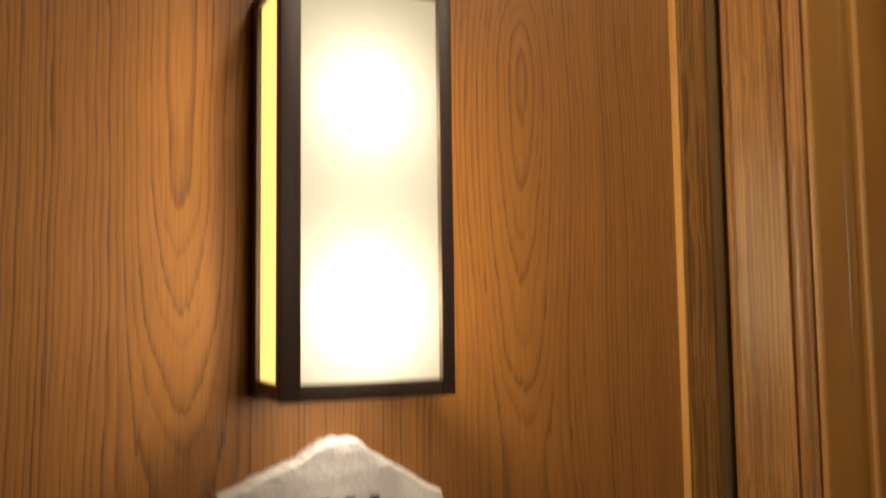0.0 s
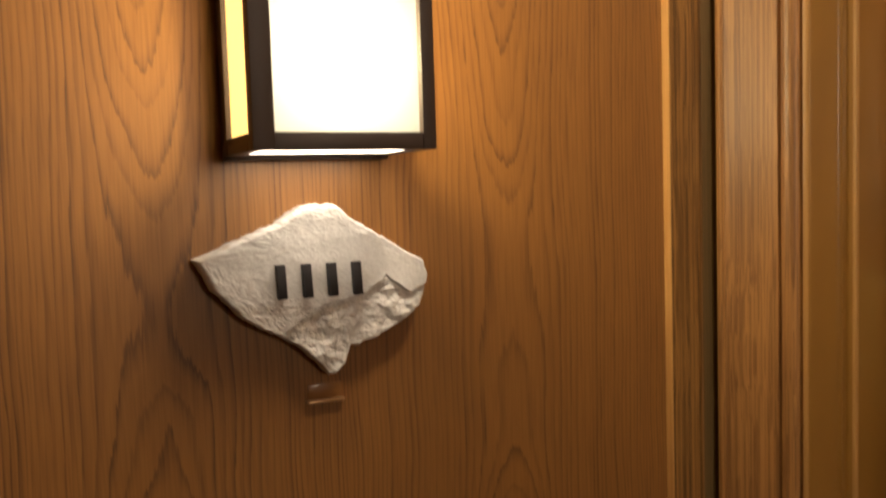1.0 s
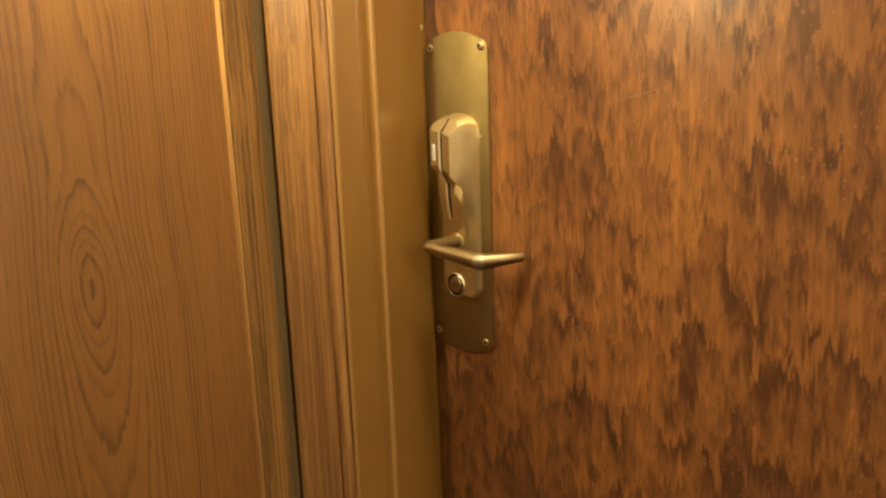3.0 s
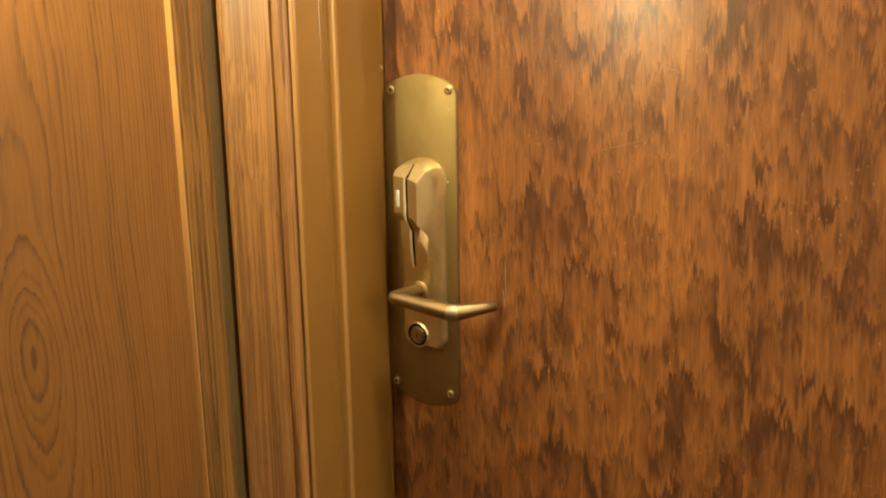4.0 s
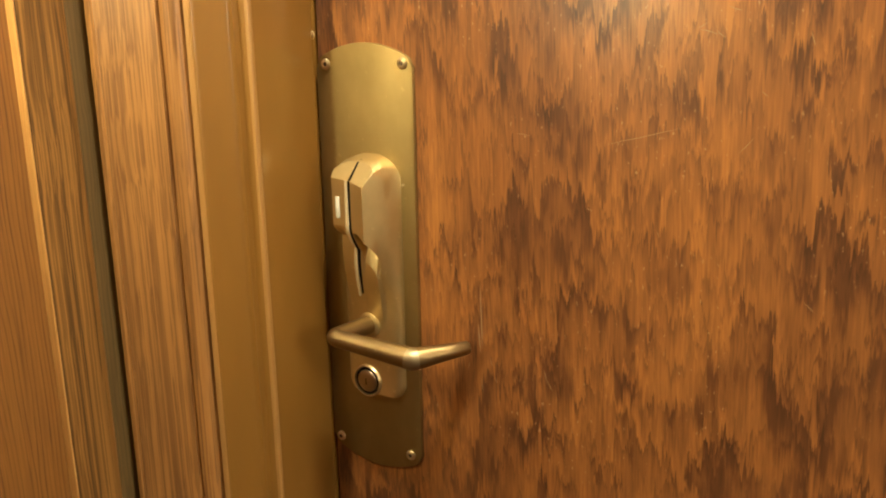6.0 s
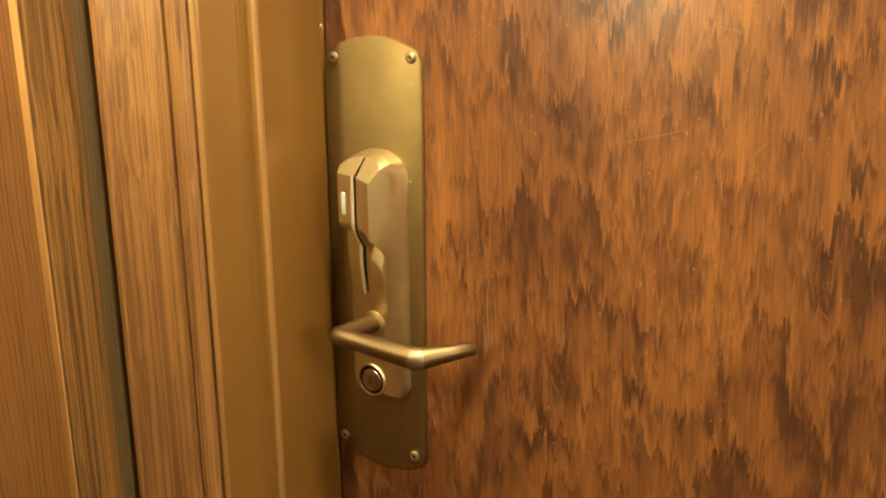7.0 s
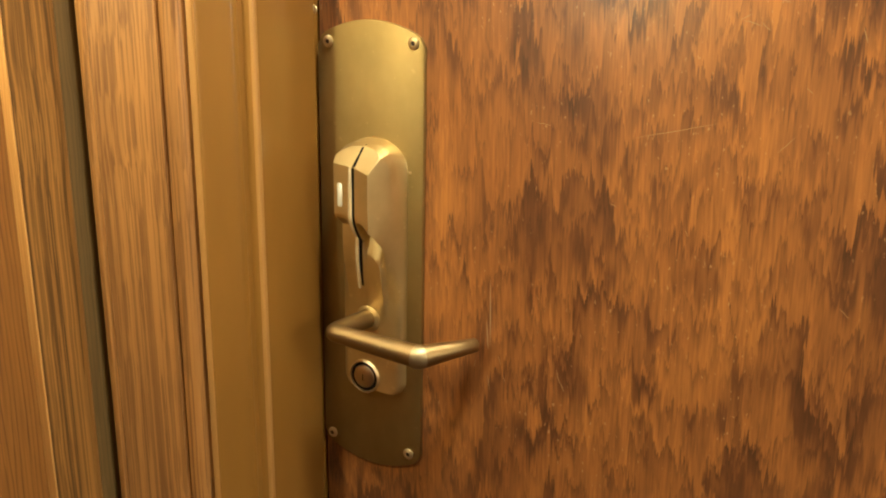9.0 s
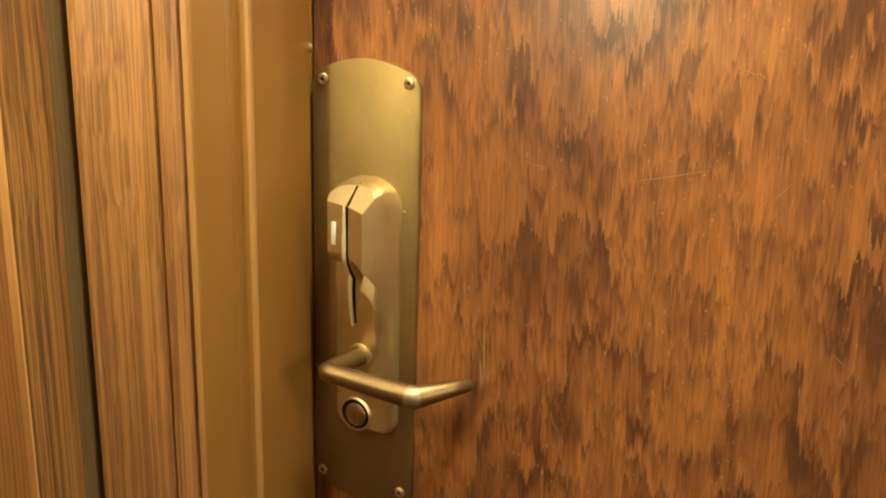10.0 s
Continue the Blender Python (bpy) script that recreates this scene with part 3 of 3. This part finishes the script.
part("bottom_glass", box((SX0 + 0.0106, SY0 + 0.0124, SZ0 + 0.0012), (SX1 - 0.0103, 0.7576, SZ0 + 0.0030)), LOW_GLASS, sconce, smooth=0)
part("top_glass", box((SX0 + 0.0104, SY0 + 0.0116, SZ1 - 0.0050), (SX1 - 0.0101, 0.7592, SZ1 - 0.0030)), GLASS, sconce, smooth=0)
for pane in sconce.children:
    if "glass" in pane.name and "bottom" not in pane.name:
        pane.visible_shadow = False
for z, power in ((1.455, 3.5), (1.607, 2.3)):
    bm = bmesh.new()
    bmesh.ops.create_uvsphere(bm, u_segments=16, v_segments=10, radius=0.016, matrix=Matrix.Translation((0.225, 0.732, z)))
    bulb = part("bulb", bm, BULB_GLASS, sconce, "glowing bulb")
    lamp = bpy.data.lights.new("bulb_light", "POINT")
    lamp.energy, lamp.color, lamp.shadow_soft_size = power, (1.0, 0.79, 0.38), 0.022
    new("bulb_light", lamp).location = (0.225, 0.722, z)

# ---- the stone plaque ----
plaque = tagged(new("stone_plaque"), "rough pale split-stone door plaque with black raised marks", "plaque")
OUTLINE = [(0.133, 1.313), (0.160, 1.324), (0.198, 1.339), (0.214, 1.350), (0.239, 1.351), (0.254, 1.339), (0.314, 1.303), (0.3175, 1.293),
           (0.3175, 1.2805), (0.313, 1.269), (0.300, 1.256), (0.281, 1.247), (0.268, 1.242), (0.250, 1.238), (0.244, 1.225), (0.237, 1.2165),
           (0.231, 1.2180), (0.210, 1.241), (0.168, 1.265), (0.145, 1.289)]
STONE_X, STONE_Z = 0.228, 1.287


def rim(angle):
    """Distance from the stone's middle to its outline in a direction."""
    d = Vector((math.cos(angle), math.sin(angle)))
    best = 0.05
    for (ax, az), (bx, bz) in zip(OUTLINE, OUTLINE[1:] + OUTLINE[:1]):
        a, e = Vector((ax - STONE_X, az - STONE_Z)), Vector((bx - ax, bz - az))
        det = d.x * -e.y + d.y * e.x
        if abs(det) < 1e-9:
            continue
        r = (a.x * -e.y + a.y * e.x) / det
        s = (d.x * a.y - d.y * a.x) / det
        if r > 0 and -1e-6 <= s <= 1 + 1e-6:
            best = r
    return best


def crack(x):
    """Height of the ledge that runs over the stone's face."""
    base = 1.250 + (x - 0.188) * 0.62
    for x0, z0, rise in ((0.225, 1.273, 0.19), (0.262, 1.280, 0.72), (0.280, 1.293, -0.75), (0.300, 1.278, 0.40)):
        if x >= x0:
            base = z0 + (x - x0) * rise
    return base + 0.0022 * noise.noise(Vector((x * 110, 3.1, 0)))


def stone_front(x, z, rel):
    """Depth of the stone's face: split layers, chipped rim."""
    p = Vector((x, 0, z))
    y = 0.7570
    rough = noise.fractal(p * 45, 0.9, 2.0, 5)
    y -= 0.0007 * rough + 0.0003 * abs(noise.noise(Vector((x * 190, 1.7, z * 260))))
    under = ease(0.0, 0.0007, crack(x) - z)
    y += under * (0.0030 + 0.0026 * noise.fractal(p * 70, 0.8, 2.1, 4) + 0.006 * max(0.0, crack(x) - z - 0.012))
    layer = noise.fractal(Vector((x * 38 + z * 22, 5, z * 75)), 0.8, 2.0, 4)
    calm = 1 - 0.8 * ease(1.270, 1.298, z) * (1 - ease(0.70, 0.95, rel))
    y += calm * 0.0016 * (math.floor(layer * 3.2) / 3.2 - layer * 0.5)
    y += 0.0060 * max(0.0, (rel - 0.955) / 0.045) ** 2.0
    return y


def stone():
    bm = bmesh.new()
    turns, rings = 420, 110
    grid = []
    for i in range(1, rings + 1):
        rel, ring = (i / rings) ** 0.85, []
        for j in range(turns):
            a = 2 * math.pi * j / turns
            r = rim(a) * rel
            r += rel ** 6 * (0.0016 * noise.noise(Vector((math.cos(a) * 9, math.sin(a) * 9, 2))) + 0.0009 * noise.noise(Vector((math.cos(a) * 40, math.sin(a) * 40, 7))))
            x, z = STONE_X + r * math.cos(a), STONE_Z + r * math.sin(a)
            ring.append(bm.verts.new((x, stone_front(x, z, rel), z)))
        grid.append(ring)
    for k in (0.4, 0.75, 1.0):
        ring = []
        for j in range(turns):
            v = grid[rings - 1][j].co
            a = 2 * math.pi * j / turns
            shrink = 1 - 0.012 * k + 0.014 * noise.noise(Vector((math.cos(a) * 12, math.sin(a) * 12, k * 3)))
            ring.append(bm.verts.new((STONE_X + (v.x - STONE_X) * shrink, v.y + (WALL_Y + 0.001 - v.y) * k, STONE_Z + (v.z - STONE_Z) * shrink)))
        grid.append(ring)
    mid = bm.verts.new((STONE_X, stone_front(STONE_X, STONE_Z, 0), STONE_Z))
    for j in range(turns):
        bm.faces.new((mid, grid[0][j], grid[0][(j + 1) % turns]))
    for a, b in zip(grid, grid[1:]):
        for j in range(turns):
            bm.faces.new((a[j], b[j], b[(j + 1) % turns], a[(j + 1) % turns]))
    bmesh.ops.recalc_face_normals(bm, faces=bm.faces[:])
    return bm


slab_stone = part("stone", stone(), STONE, plaque, "split pale limestone slab", smooth=50)
for i in range(4):
    x = 0.1935 + 0.0200 * i
    bm = box((-0.0034, -0.003, -0.0128), (0.0034, 0.003, 0.0128), 0.0006)
    bm.transform(pose(x, 0.7535, 1.2940 - 0.0004 * i, 0, -2.5, 0))
    part("raised_mark", bm, NUMERAL, slab_stone, "black raised bar")

tab = tagged(new("adhesive_tab"), "small amber tab stuck to the veneer below the stone", "tab")
part("tab_plate", box((0.2180, WALL_Y - 0.0016, 1.1960), (0.2460, WALL_Y - 0.0004, 1.2080), 0.0005), CLEAR_TAB, tab)
part("tab_lip", box((0.2165, WALL_Y - 0.0060, 1.1932), (0.2475, WALL_Y - 0.0003, 1.1956), 0.0009), TAB_EDGE, tab)

# ---- lamps beyond the view: an unseen ceiling lamp added for the door, the corridor's wall lamp ----
unseen_ceiling_lamp = tagged(new("unseen_ceiling_lamp"), "unseen square ceiling lamp in a white rim, added to light the door", "ceiling lamp")
part("diffuser", box((0.40, 0.06, 2.425), (0.60, 0.26, 2.4449), 0.004), LIT_PANEL, unseen_ceiling_lamp)
part("rim", box((0.38, 0.04, 2.445), (0.62, 0.28, 2.4498), 0.002), WHITE_PLASTIC, unseen_ceiling_lamp)
far_lamp = tagged(new("corridor_wall_lamp"), "lit opal wall lamp on the opposite corridor wall", "wall lamp")
part("shade", box((0.27, -1.285, 1.40), (0.55, -1.235, 1.80), 0.004), FAR_GLASS, far_lamp)
part("back_plate", box((0.255, -1.2995, 1.385), (0.565, -1.2855, 1.815), 0.002), BRONZE, far_lamp)
